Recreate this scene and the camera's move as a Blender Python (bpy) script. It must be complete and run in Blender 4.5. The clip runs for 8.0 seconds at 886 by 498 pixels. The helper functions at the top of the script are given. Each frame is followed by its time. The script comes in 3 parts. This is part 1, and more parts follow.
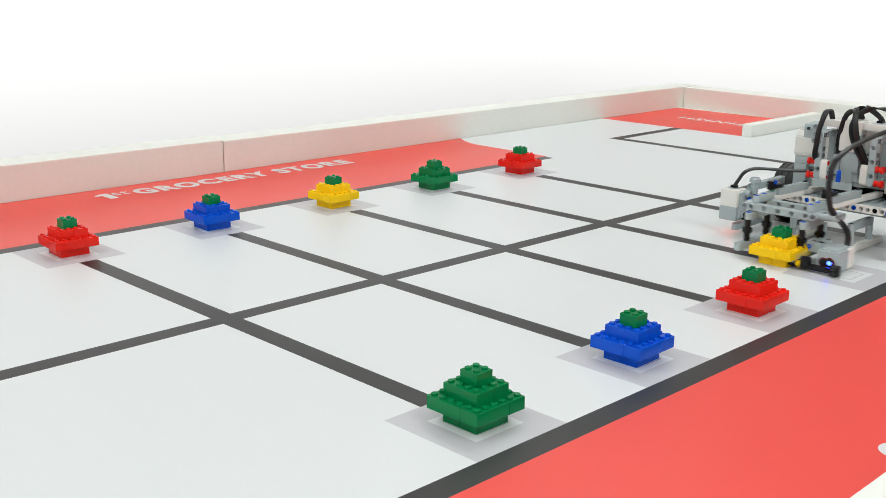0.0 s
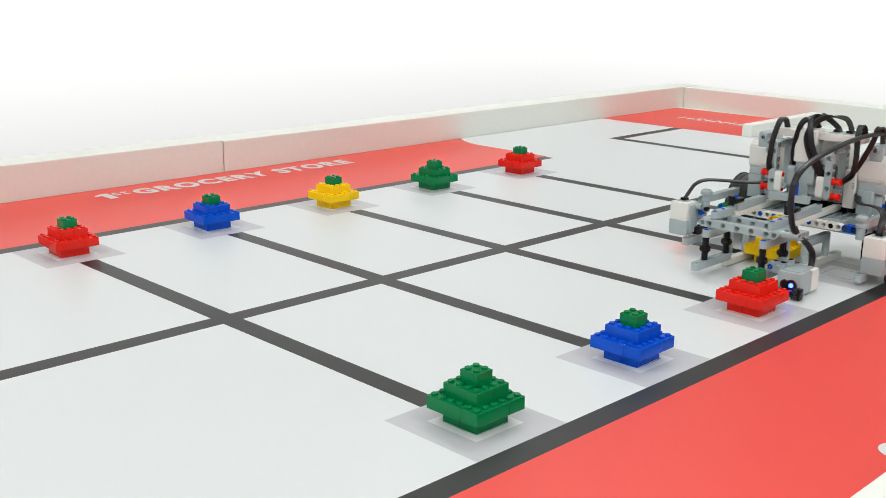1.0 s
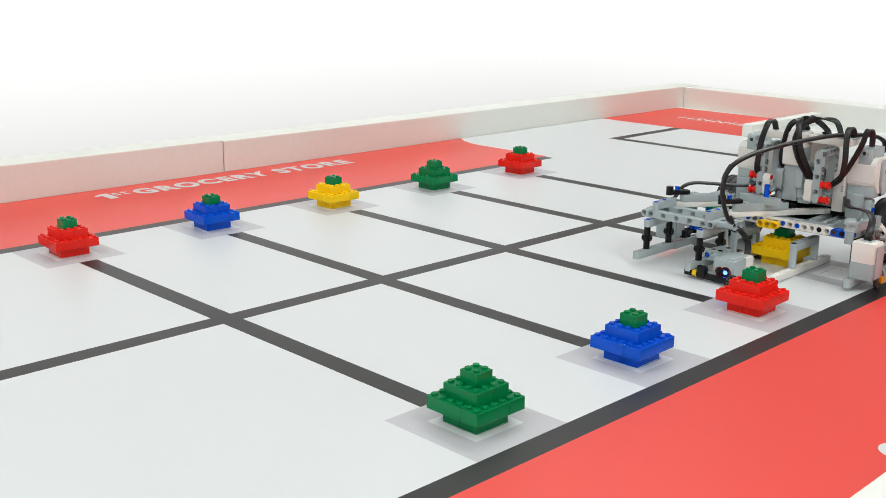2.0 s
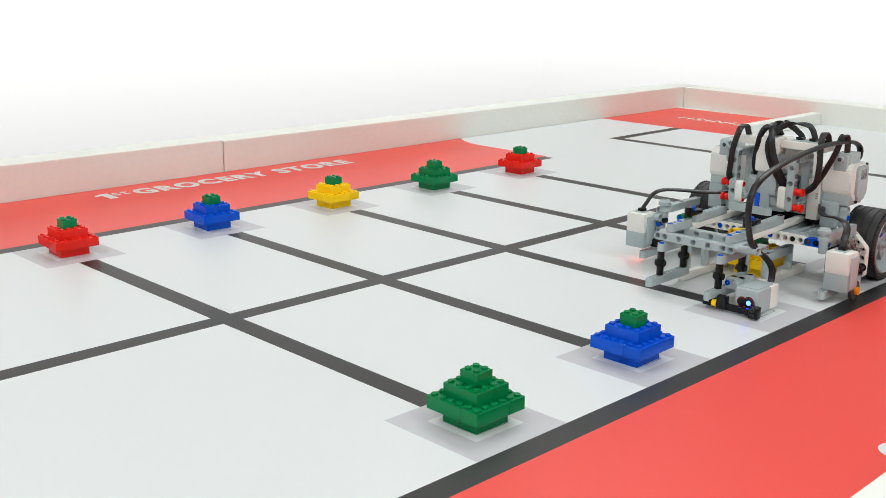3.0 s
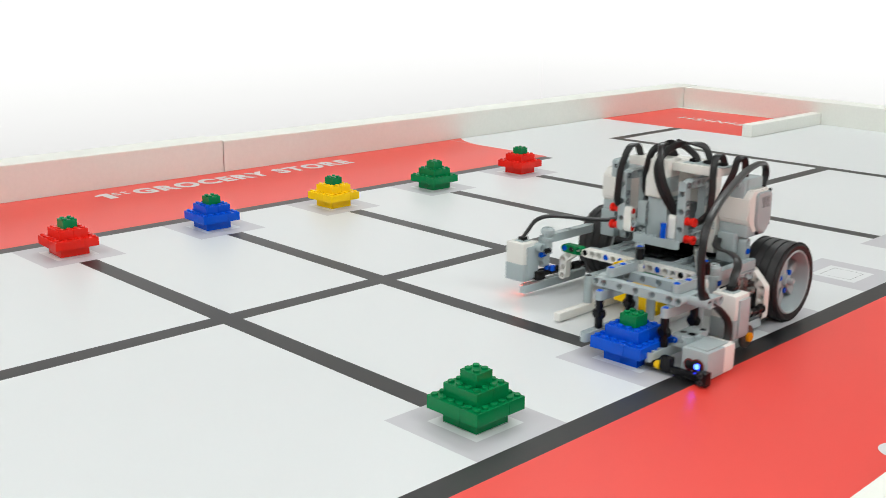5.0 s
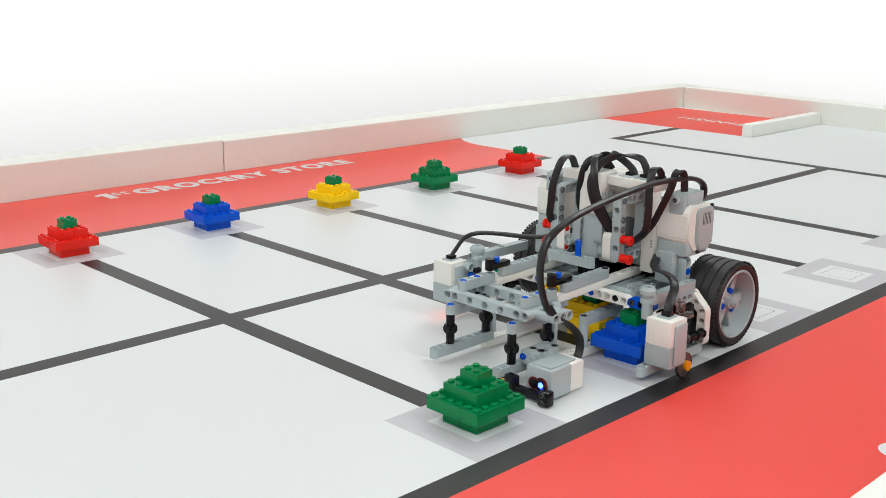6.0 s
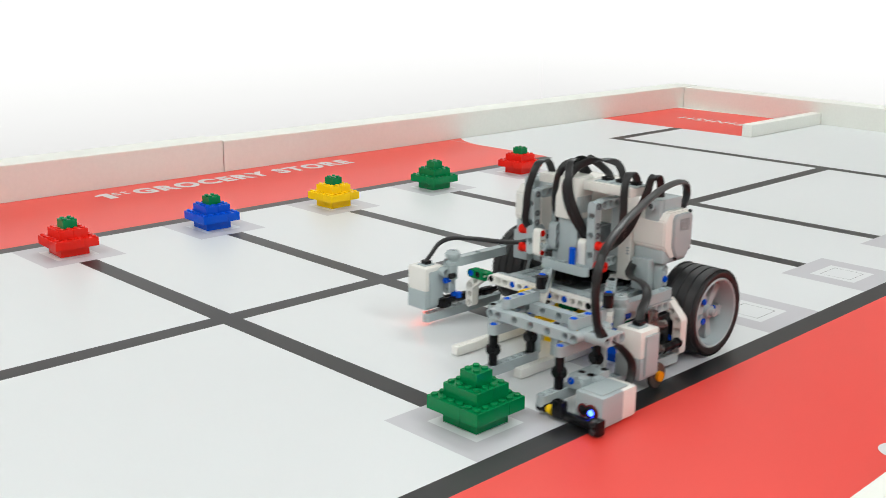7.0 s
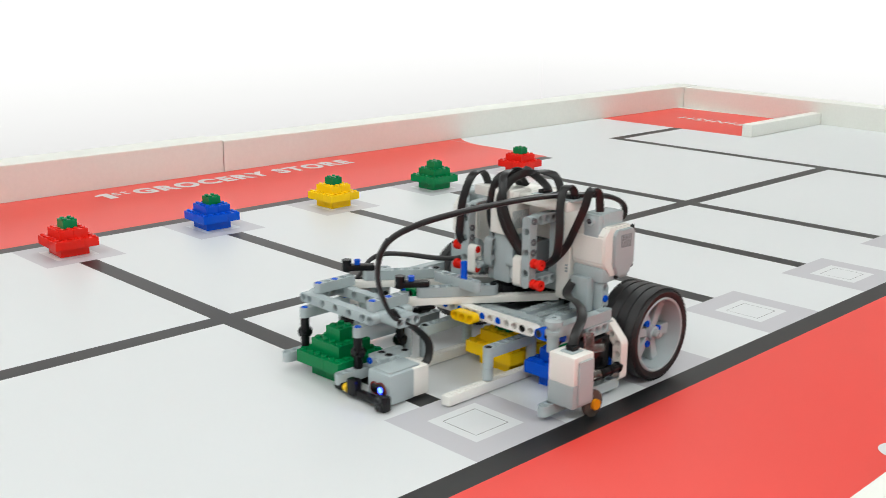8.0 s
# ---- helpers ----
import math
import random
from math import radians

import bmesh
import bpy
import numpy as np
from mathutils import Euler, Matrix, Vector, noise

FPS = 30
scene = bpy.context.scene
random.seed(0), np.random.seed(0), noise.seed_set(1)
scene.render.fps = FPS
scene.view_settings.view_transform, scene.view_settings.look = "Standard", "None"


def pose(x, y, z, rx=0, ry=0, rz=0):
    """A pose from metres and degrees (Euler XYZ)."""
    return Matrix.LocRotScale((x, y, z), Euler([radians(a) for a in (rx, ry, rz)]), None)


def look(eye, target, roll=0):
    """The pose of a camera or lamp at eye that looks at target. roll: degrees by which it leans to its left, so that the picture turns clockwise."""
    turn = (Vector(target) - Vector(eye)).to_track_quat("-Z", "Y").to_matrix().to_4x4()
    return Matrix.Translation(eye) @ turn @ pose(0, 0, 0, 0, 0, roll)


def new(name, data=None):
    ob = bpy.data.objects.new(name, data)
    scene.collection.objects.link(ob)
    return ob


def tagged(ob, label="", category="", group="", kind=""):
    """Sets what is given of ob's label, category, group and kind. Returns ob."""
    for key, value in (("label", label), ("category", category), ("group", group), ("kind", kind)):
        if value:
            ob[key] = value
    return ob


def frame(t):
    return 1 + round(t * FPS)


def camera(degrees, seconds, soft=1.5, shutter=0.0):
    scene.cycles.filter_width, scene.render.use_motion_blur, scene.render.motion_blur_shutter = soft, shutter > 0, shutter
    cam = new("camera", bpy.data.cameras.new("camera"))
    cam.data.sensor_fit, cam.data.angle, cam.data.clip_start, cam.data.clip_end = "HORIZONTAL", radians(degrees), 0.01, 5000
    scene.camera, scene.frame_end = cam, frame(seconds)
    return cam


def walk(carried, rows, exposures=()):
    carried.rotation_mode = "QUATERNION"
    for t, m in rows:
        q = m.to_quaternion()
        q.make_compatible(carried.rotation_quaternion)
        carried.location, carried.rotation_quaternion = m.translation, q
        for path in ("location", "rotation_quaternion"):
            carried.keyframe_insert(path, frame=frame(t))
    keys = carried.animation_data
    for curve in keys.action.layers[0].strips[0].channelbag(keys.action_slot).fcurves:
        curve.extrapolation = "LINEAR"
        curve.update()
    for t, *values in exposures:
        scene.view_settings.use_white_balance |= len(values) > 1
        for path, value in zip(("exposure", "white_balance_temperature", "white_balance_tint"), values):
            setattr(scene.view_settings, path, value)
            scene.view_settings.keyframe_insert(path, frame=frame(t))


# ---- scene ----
cam = camera(45.159, 8.0, 0.5, 0.5)
EYE = look((-0.4942, -0.4688, 0.3004), (0.1843, 0.2210, 0.0480), 0.564)
walk(cam, [(0.0, EYE), (8.0, EYE)])

# ---- light ----
world = bpy.data.worlds.new("room_air")
scene.world = world
world.use_nodes = True
world.node_tree.nodes["Background"].inputs[0].default_value = (0.92, 0.96, 1.0, 1)
world.node_tree.nodes["Background"].inputs[1].default_value = 0.2
scene.view_settings.exposure = 0.0


def area_lamp(name, at, target, sx, sy, watts, colour):
    data = bpy.data.lights.new(name, "AREA")
    data.shape, data.size, data.size_y, data.energy, data.color = "RECTANGLE", sx, sy, watts, colour
    ob = new(name, data)
    ob.matrix_world = look(at, target)
    return ob


CEILING_Z = 2.05
# Added lights out of view, weighted to the camera side to fill front faces.
LAMPS = ((-1.6, 0.7, 17.4), (1.5, 0.9, 19), (-1.7, -1.3, 21.4), (0.4, -1.8, 23.4))
for lx, ly, watts in LAMPS:
    area_lamp("added_panel_light", (lx, ly, CEILING_Z - 0.06), (lx, ly, 0), 0.6, 1.2, watts, (0.945, 0.99, 0.99))

# ---- materials ----
def nodes_of(name):
    m = bpy.data.materials.new(name)
    m.use_nodes = True
    t = m.node_tree
    return m, t, t.nodes["Principled BSDF"]


def surface(name, colour, rough=0.4, metal=0.0, grain=300.0, vary=0.05, bump=0.02, blotch=12.0, coat=0.0, per_piece=0.0, spec=0.5):
    """Colour with variation at two scales, uneven gloss and fine relief."""
    m, t, b = nodes_of(name)
    co = t.nodes.new("ShaderNodeTexCoord")
    fine, wide = t.nodes.new("ShaderNodeTexNoise"), t.nodes.new("ShaderNodeTexNoise")
    for n, s in ((fine, grain), (wide, blotch)):
        n.inputs["Scale"].default_value = s
        n.inputs["Detail"].default_value = 4
        t.links.new(co.outputs["Object"], n.inputs["Vector"])
    mix = t.nodes.new("ShaderNodeMix")
    mix.data_type = "FLOAT"
    mix.inputs[0].default_value = 0.5
    t.links.new(fine.outputs["Fac"], mix.inputs[2])
    t.links.new(wide.outputs["Fac"], mix.inputs[3])
    val = t.nodes.new("ShaderNodeMapRange")
    val.inputs["From Min"].default_value, val.inputs["From Max"].default_value = 0.3, 0.7
    val.inputs["To Min"].default_value, val.inputs["To Max"].default_value = 1 - vary, 1 + vary
    t.links.new(mix.outputs[0], val.inputs["Value"])
    hsv = t.nodes.new("ShaderNodeHueSaturation")
    hsv.inputs["Color"].default_value = (*colour, 1)
    last = val.outputs[0]
    if per_piece:
        info = t.nodes.new("ShaderNodeObjectInfo")
        rnd = t.nodes.new("ShaderNodeMapRange")
        rnd.inputs["To Min"].default_value, rnd.inputs["To Max"].default_value = 1 - per_piece, 1 + per_piece
        t.links.new(info.outputs["Random"], rnd.inputs["Value"])
        mul = t.nodes.new("ShaderNodeMath")
        mul.operation = "MULTIPLY"
        t.links.new(last, mul.inputs[0])
        t.links.new(rnd.outputs[0], mul.inputs[1])
        last = mul.outputs[0]
    t.links.new(last, hsv.inputs["Value"])
    t.links.new(hsv.outputs[0], b.inputs["Base Color"])
    rr = t.nodes.new("ShaderNodeMapRange")
    rr.inputs["To Min"].default_value, rr.inputs["To Max"].default_value = max(rough - 0.06, 0.02), rough + 0.08
    t.links.new(wide.outputs["Fac"], rr.inputs["Value"])
    t.links.new(rr.outputs[0], b.inputs["Roughness"])
    b.inputs["Metallic"].default_value = metal
    b.inputs["Specular IOR Level"].default_value = spec
    b.inputs["Coat Weight"].default_value = coat
    b.inputs["Coat Roughness"].default_value = 0.12
    if bump:
        bp = t.nodes.new("ShaderNodeBump")
        bp.inputs["Strength"].default_value = bump
        bp.inputs["Distance"].default_value = 0.001
        t.links.new(fine.outputs["Fac"], bp.inputs["Height"])
        t.links.new(bp.outputs[0], b.inputs["Normal"])
    return m


def glow(name, colour, strength):
    m, t, b = nodes_of(name)
    b.inputs["Base Color"].default_value = (*colour, 1)
    b.inputs["Emission Color"].default_value = (*colour, 1)
    b.inputs["Emission Strength"].default_value = strength
    return m


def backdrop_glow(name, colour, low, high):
    """An added glowing backdrop for the overexposed distance, a little dimmer towards the floor."""
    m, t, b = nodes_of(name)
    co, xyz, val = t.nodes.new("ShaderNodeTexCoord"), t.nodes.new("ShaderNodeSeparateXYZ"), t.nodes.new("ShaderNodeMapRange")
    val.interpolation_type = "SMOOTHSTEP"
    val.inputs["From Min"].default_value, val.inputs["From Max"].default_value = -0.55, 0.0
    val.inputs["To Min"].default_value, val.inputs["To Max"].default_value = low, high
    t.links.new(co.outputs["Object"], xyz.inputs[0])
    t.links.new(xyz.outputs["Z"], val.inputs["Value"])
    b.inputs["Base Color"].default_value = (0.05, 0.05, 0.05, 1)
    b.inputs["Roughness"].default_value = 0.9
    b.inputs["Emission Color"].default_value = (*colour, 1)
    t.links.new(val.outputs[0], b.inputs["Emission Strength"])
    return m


def clear(name, colour, rough=0.05):
    m, t, b = nodes_of(name)
    b.inputs["Base Color"].default_value = (*colour, 1)
    b.inputs["Transmission Weight"].default_value = 0.9
    b.inputs["Roughness"].default_value = rough
    return m


PLASTIC = dict(rough=0.18, grain=900.0, vary=0.03, bump=0.012, blotch=60.0, per_piece=0.04, spec=0.22)
RED = surface("red_plastic", (0.80, 0.018, 0.010), **PLASTIC)
BLUE = surface("blue_plastic", (0.002, 0.085, 0.62), **PLASTIC)
GREEN = surface("green_plastic", (0.0005, 0.20, 0.060), **PLASTIC)
YELLOW = surface("yellow_plastic", (0.95, 0.60, 0.006), **PLASTIC)
ORANGE = surface("orange_plastic", (0.80, 0.30, 0.010), **PLASTIC)
GREY = surface("light_grey_plastic", (0.40, 0.46, 0.475), **PLASTIC)
DARKGREY = surface("dark_grey_plastic", (0.05, 0.053, 0.056), **PLASTIC)
MIDGREY = surface("mid_grey_plastic", (0.15, 0.165, 0.175), **PLASTIC)
WHITE = surface("white_plastic", (0.80, 0.79, 0.75), **PLASTIC)
BLACK = surface("black_plastic", (0.008, 0.008, 0.009), **{**PLASTIC, "spec": 0.25})
RUBBER = surface("black_rubber", (0.011, 0.011, 0.012), rough=0.55, grain=600, vary=0.12, bump=0.12, blotch=40)
CABLE = surface("black_cable_sheath", (0.008, 0.008, 0.009), rough=0.36, grain=500, vary=0.08, bump=0.04, blotch=30, spec=0.45)
CLEAR = clear("smoky_clear_plastic", (0.45, 0.42, 0.40))
SMOKE = surface("smoky_brown_plastic", (0.085, 0.07, 0.06), **PLASTIC)
LENS = surface("red_lens_plastic", (0.16, 0.010, 0.010), rough=0.12)
BLUE_LED = glow("blue_led_glow", (0.012, 0.028, 1.0), 32.0)
RED_LED = glow("red_led_glow", (1.0, 0.10, 0.06), 24.0)

PRINT = dict(rough=0.35, grain=1400.0, vary=0.015, bump=0.012, blotch=3.0, spec=0.45)
P_WHITE = surface("white_vinyl_print", (0.69, 0.71, 0.72), **PRINT)
P_GREY = surface("pale_grey_vinyl_print", (0.51, 0.505, 0.535), **PRINT)
P_BLACK = surface("black_vinyl_print", (0.012, 0.012, 0.013), **PRINT)
P_RED = surface("red_vinyl_print", (0.80, 0.055, 0.040), **PRINT)
WALLPAINT = surface("cream_white_laminate", (0.82, 0.83, 0.78), rough=0.45, grain=200, vary=0.03, bump=0.03, blotch=4)
ROOMWALL = surface("white_wall_paint", (0.80, 0.80, 0.78), rough=0.8, grain=60, vary=0.03, bump=0.05, blotch=1.5)
ROOMFLOOR = surface("pale_floor", (0.60, 0.58, 0.55), rough=0.5, grain=40, vary=0.06, bump=0.03, blotch=1.0)
LAMP = glow("lamp_diffuser", (0.945, 0.99, 0.99), 1.5)
WHITEGLOW = backdrop_glow("glowing_white_backdrop", (0.982, 0.984, 0.975), 0.79, 1.01)
UPPERWALL = surface("beige_wall_paint", (0.62, 0.61, 0.58), rough=0.8, grain=60, vary=0.03, bump=0.05, blotch=1.5)

# ---- mesh helpers ----
MM = 0.001


def mesh_of(name, bm, mats, smooth=False):
    me = bpy.data.meshes.new(name)
    bm.normal_update()
    bm.to_mesh(me)
    bm.free()
    for m in mats if isinstance(mats, (list, tuple)) else [mats]:
        me.materials.append(m)
    if smooth:
        me.polygons.foreach_set("use_smooth", [True] * len(me.polygons))
        me.set_sharp_from_angle(angle=radians(38))
    return me


def put(name, me, parent=None, m=None, label=""):
    ob = new(name, me)
    ob.parent = parent
    if m is not None:
        ob.matrix_basis = m
    return tagged(ob, label)


def part(name, bm, material, parent, label="", m=None, smooth=True):
    return put(name, mesh_of(name, bm, material, smooth), parent, m, label)


def add_box(bm, lo, hi, bevel=0.0, mat=0, seg=2):
    """A box between two corners in millimetres, with rounded edges."""
    c = [(a + b) / 2 * MM for a, b in zip(lo, hi)]
    s = [max(abs(b - a), 0.01) * MM for a, b in zip(lo, hi)]
    made = bmesh.ops.create_cube(bm, size=1.0, matrix=Matrix.Translation(c) @ Matrix.Diagonal((*s, 1)))
    faces = {f for v in made["verts"] for f in v.link_faces}
    for f in faces:
        f.material_index = mat
    if bevel:
        edges = list({e for v in made["verts"] for e in v.link_edges})
        out = bmesh.ops.bevel(bm, geom=edges, offset=bevel * MM, segments=seg, affect="EDGES", profile=0.6)
        for f in out["faces"]:
            f.material_index = mat
    return bm


def box(lo, hi, bevel=0.6, seg=2):
    return add_box(bmesh.new(), lo, hi, bevel, 0, seg)


def add_cyl(bm, a, b, r, r2=None, seg=16, mat=0):
    """A cylinder or cone from a to b in millimetres."""
    a, b = Vector(a) * MM, Vector(b) * MM
    d = b - a
    made = bmesh.ops.create_cone(bm, cap_ends=True, segments=seg, radius1=r * MM, radius2=(r if r2 is None else r2) * MM, depth=d.length,
                                 matrix=Matrix.Translation((a + b) / 2) @ d.to_track_quat("Z", "Y").to_matrix().to_4x4())
    for f in {f for v in made["verts"] for f in v.link_faces}:
        f.material_index = mat
    return bm


def add_lathe(bm, profile, seg=32, mat=0):
    """Turns (radius, height) points in millimetres round z; a closed profile."""
    rings = []
    for r, z in profile:
        rings.append([bm.verts.new((r * MM * math.cos(2 * math.pi * i / seg), r * MM * math.sin(2 * math.pi * i / seg), z * MM)) for i in range(seg)])
    for k in range(len(rings)):
        p, q = rings[k], rings[(k + 1) % len(rings)]
        for i in range(seg):
            j = (i + 1) % seg
            bm.faces.new((p[i], p[j], q[j], q[i])).material_index = mat
    return bm


def hole_ring(cx, i, n_hole, first, last):
    """The outline point of one hole's cell at step i of 16."""
    a = 2 * math.pi * i / 16
    c, s = math.cos(a), math.sin(a)
    if (first and c < -1e-6) or (last and c > 1e-6):
        return cx + 3.85 * c, 3.85 * s
    k = max(abs(c), abs(s)) / 4.0
    return cx + c / k, 0.9625 * s / k


def beam_bm(n, holes=None):
    """A studless beam: n cells 8 mm apart along x, rounded ends; counterbored holes along z in all cells or in those named."""
    bm = bmesh.new()
    for h in range(n):
        first, last = h == 0, h == n - 1
        cx = 8.0 * h
        out, rim, step, bore = [], [], [], []
        for z in (3.9, -3.9):
            s = 1 if z > 0 else -1
            out.append([bm.verts.new((x * MM, y * MM, z * MM)) for x, y in (hole_ring(cx, i, h, first, last) for i in range(16))])
            if holes is not None and h not in holes:
                bm.faces.new(out[-1] if z > 0 else out[-1][::-1])
                continue
            for lst, r, zz in ((rim, 3.1, z), (step, 3.1, z - 0.9 * s), (bore, 2.45, z - 0.9 * s)):
                lst.append([bm.verts.new(((cx + r * math.cos(2 * math.pi * i / 16)) * MM, r * math.sin(2 * math.pi * i / 16) * MM, zz * MM)) for i in range(16)])
        for i in range(16):
            j = (i + 1) % 16
            for k, up in ((0, True), (1, False)) if rim else ():
                for p, q in ((out[k], rim[k]), (rim[k], step[k]), (step[k], bore[k])):
                    quad = (p[i], p[j], q[j], q[i])
                    bm.faces.new(quad if up else quad[::-1])
            if bore:
                bm.faces.new((bore[0][i], bore[0][j], bore[1][j], bore[1][i]))
            mid = 2 * math.pi * (i + 0.5) / 16
            inner = (not first and math.cos(mid) < -0.72) or (not last and math.cos(mid) > 0.72)
            if not inner:
                bm.faces.new((out[0][j], out[0][i], out[1][i], out[1][j]))
    bmesh.ops.remove_doubles(bm, verts=bm.verts, dist=0.00001)
    bmesh.ops.recalc_face_normals(bm, faces=bm.faces)
    return bm


BEAMS = {}


def turn_to(along, hole):
    """A rotation that takes x to along and z to the direction of the holes."""
    x, z = Vector(along).normalized(), Vector(hole).normalized()
    y = z.cross(x)
    return Matrix((x, y, z)).transposed().to_4x4()


def beam(parent, n, at, along, hole, material=None, name="beam", label="", holes=None):
    """A beam of n holes from the hole at `at` (mm)."""
    material = material or GREY
    key = (n, material.name, holes)
    if key not in BEAMS:
        BEAMS[key] = mesh_of("beam", beam_bm(n, holes), material, True)
    return put(name, BEAMS[key], parent, Matrix.Translation(Vector(at) * MM) @ turn_to(along, hole), label)


def pin(parent, at, axis, material, length=8.6, r=2.4, name="pin", label=""):
    """A connector pin with a slotted collar, centred at `at` (mm)."""
    key = (material.name, length, r)
    if key not in BEAMS:
        bm = bmesh.new()
        h = length / 2
        add_lathe(bm, [(0.9, -h), (r, -h), (r + 0.25, -h + 0.4), (r + 0.25, -h + 1.2), (r, -h + 1.5), (r, h - 1.5), (r + 0.25, h - 1.2), (r + 0.25, h - 0.4), (r, h), (0.9, h)], 14)
        BEAMS[key] = mesh_of("pin", bm, material, True)
    return put(name, BEAMS[key], parent, Matrix.Translation(Vector(at) * MM) @ Vector(axis).to_track_quat("Z", "Y").to_matrix().to_4x4(), label)


def smooth_path(points, n=40):
    """A smooth line through points (mm)."""
    p = [Vector(q) for q in points]
    p = [2 * p[0] - p[1]] + p + [2 * p[-1] - p[-2]]
    out = []
    segs = len(p) - 3
    for k in range(segs):
        a, b, c, d = p[k:k + 4]
        steps = max(2, n // segs)
        for i in range(steps):
            t = i / steps
            out.append(0.5 * ((2 * b) + (c - a) * t + (2 * a - 5 * b + 4 * c - d) * t * t + (3 * b - a - 3 * c + d) * t ** 3))
    out.append(p[-2])
    return out


def cable_bm(points, wide=4.6, thick=2.2, side=(0, 1, 0), n=44):
    """A flat cable swept along a smooth line, its wide side along `side`."""
    bm = bmesh.new()
    path = smooth_path(points, n)
    rings = []
    for i, q in enumerate(path):
        d = (path[min(i + 1, len(path) - 1)] - path[max(i - 1, 0)]).normalized()
        s = Vector(side)
        s = (s - d * s.dot(d)).normalized()
        u = d.cross(s)
        rings.append([bm.verts.new((q + s * (wide / 2 * math.copysign(abs(math.cos(a)) ** 0.6, math.cos(a))) + u * (thick / 2 * math.sin(a))) * MM)
                      for a in (2 * math.pi * k / 10 for k in range(10))])
    for a, b in zip(rings, rings[1:]):
        for k in range(10):
            bm.faces.new((a[k], a[(k + 1) % 10], b[(k + 1) % 10], b[k]))
    bm.faces.new(rings[0][::-1])
    bm.faces.new(rings[-1])
    return bm


# ---- room and table ----
def setting(name, bm, mats, label, smooth=False):
    return tagged(put(name, mesh_of(name, bm, mats, smooth)), label, name.split("_")[0], kind="structure")


def build_room():
    x0, x1, y0, y1, z0, z1 = -2600, 4300, -2600, 3600, -760, CEILING_Z * 1000
    setting("floor", add_box(bmesh.new(), (x0 - 100, y0 - 100, z0 - 60), (x1 + 100, y1 + 100, z0)), ROOMFLOOR, "pale smooth floor of the bright room")
    setting("ceiling", add_box(bmesh.new(), (x0 - 100, y0 - 100, z1), (x1 + 100, y1 + 100, z1 + 60)), ROOMWALL, "white painted ceiling of the room")
    # Unseen walls behind the camera, toned down so reflections stay deep.
    setting("wall_south", add_box(bmesh.new(), (x0 - 100, y0 - 100, z0), (x1 + 100, y0, z1)), UPPERWALL, "unseen plain beige wall behind the camera")
    setting("wall_west", add_box(bmesh.new(), (x0 - 100, y0, z0), (x0, y1, z1)), UPPERWALL, "unseen plain beige wall behind the camera")
    # Added glowing planes: whiten the background, light the table, give the mat its sheen.
    setting("backdrop", add_box(bmesh.new(), (x0, y1, z0), (x1 + 100, y1 + 60, 1550)), WHITEGLOW, "added glowing white backdrop behind the table")
    setting("backdrop_2", add_box(bmesh.new(), (x1, y0, z0), (x1 + 60, y1, 480)), WHITEGLOW, "added glowing white backdrop beyond the table's end")
    # Unseen walls above the glow, added to limit its reflection on the mat.
    setting("wall_north", add_box(bmesh.new(), (x0, y1, 1550), (x1 + 100, y1 + 60, z1)), UPPERWALL, "unseen plain beige wall above the glowing backdrop")
    setting("wall_east", add_box(bmesh.new(), (x1, y0, 480), (x1 + 60, y1, z1)), UPPERWALL, "unseen plain beige wall above the glowing backdrop")
    # Panels added around the assumed lights; none is in view.
    for lx, ly, watts in LAMPS:
        lamp = new("added_lamp_panel")
        lamp.location = (lx, ly, CEILING_Z)
        tagged(lamp, "added flat white lamp panel on the unseen ceiling, switched on", "lamp", "ceiling lamps")
        fr = bmesh.new()
        for lo, hi in (((-320, -620, -40), (-300, 620, 0)), ((300, -620, -40), (320, 620, 0)), ((-300, -620, -40), (300, -600, 0)), ((-300, 600, -40), (300, 620, 0))):
            add_box(fr, lo, hi)
        part("frame", fr, WALLPAINT, lamp, smooth=False)
        part("diffuser", box((-300, -600, -30), (300, 600, -20), 0), LAMP, lamp, smooth=False)


build_room()

PITCH, FAR_Y, MID_Y = 0.183, 0.6138, 0.3063
MAT_X0, MAT_X1, MAT_Y0, MAT_Y1 = -0.62, 1.62, -0.278, 0.912


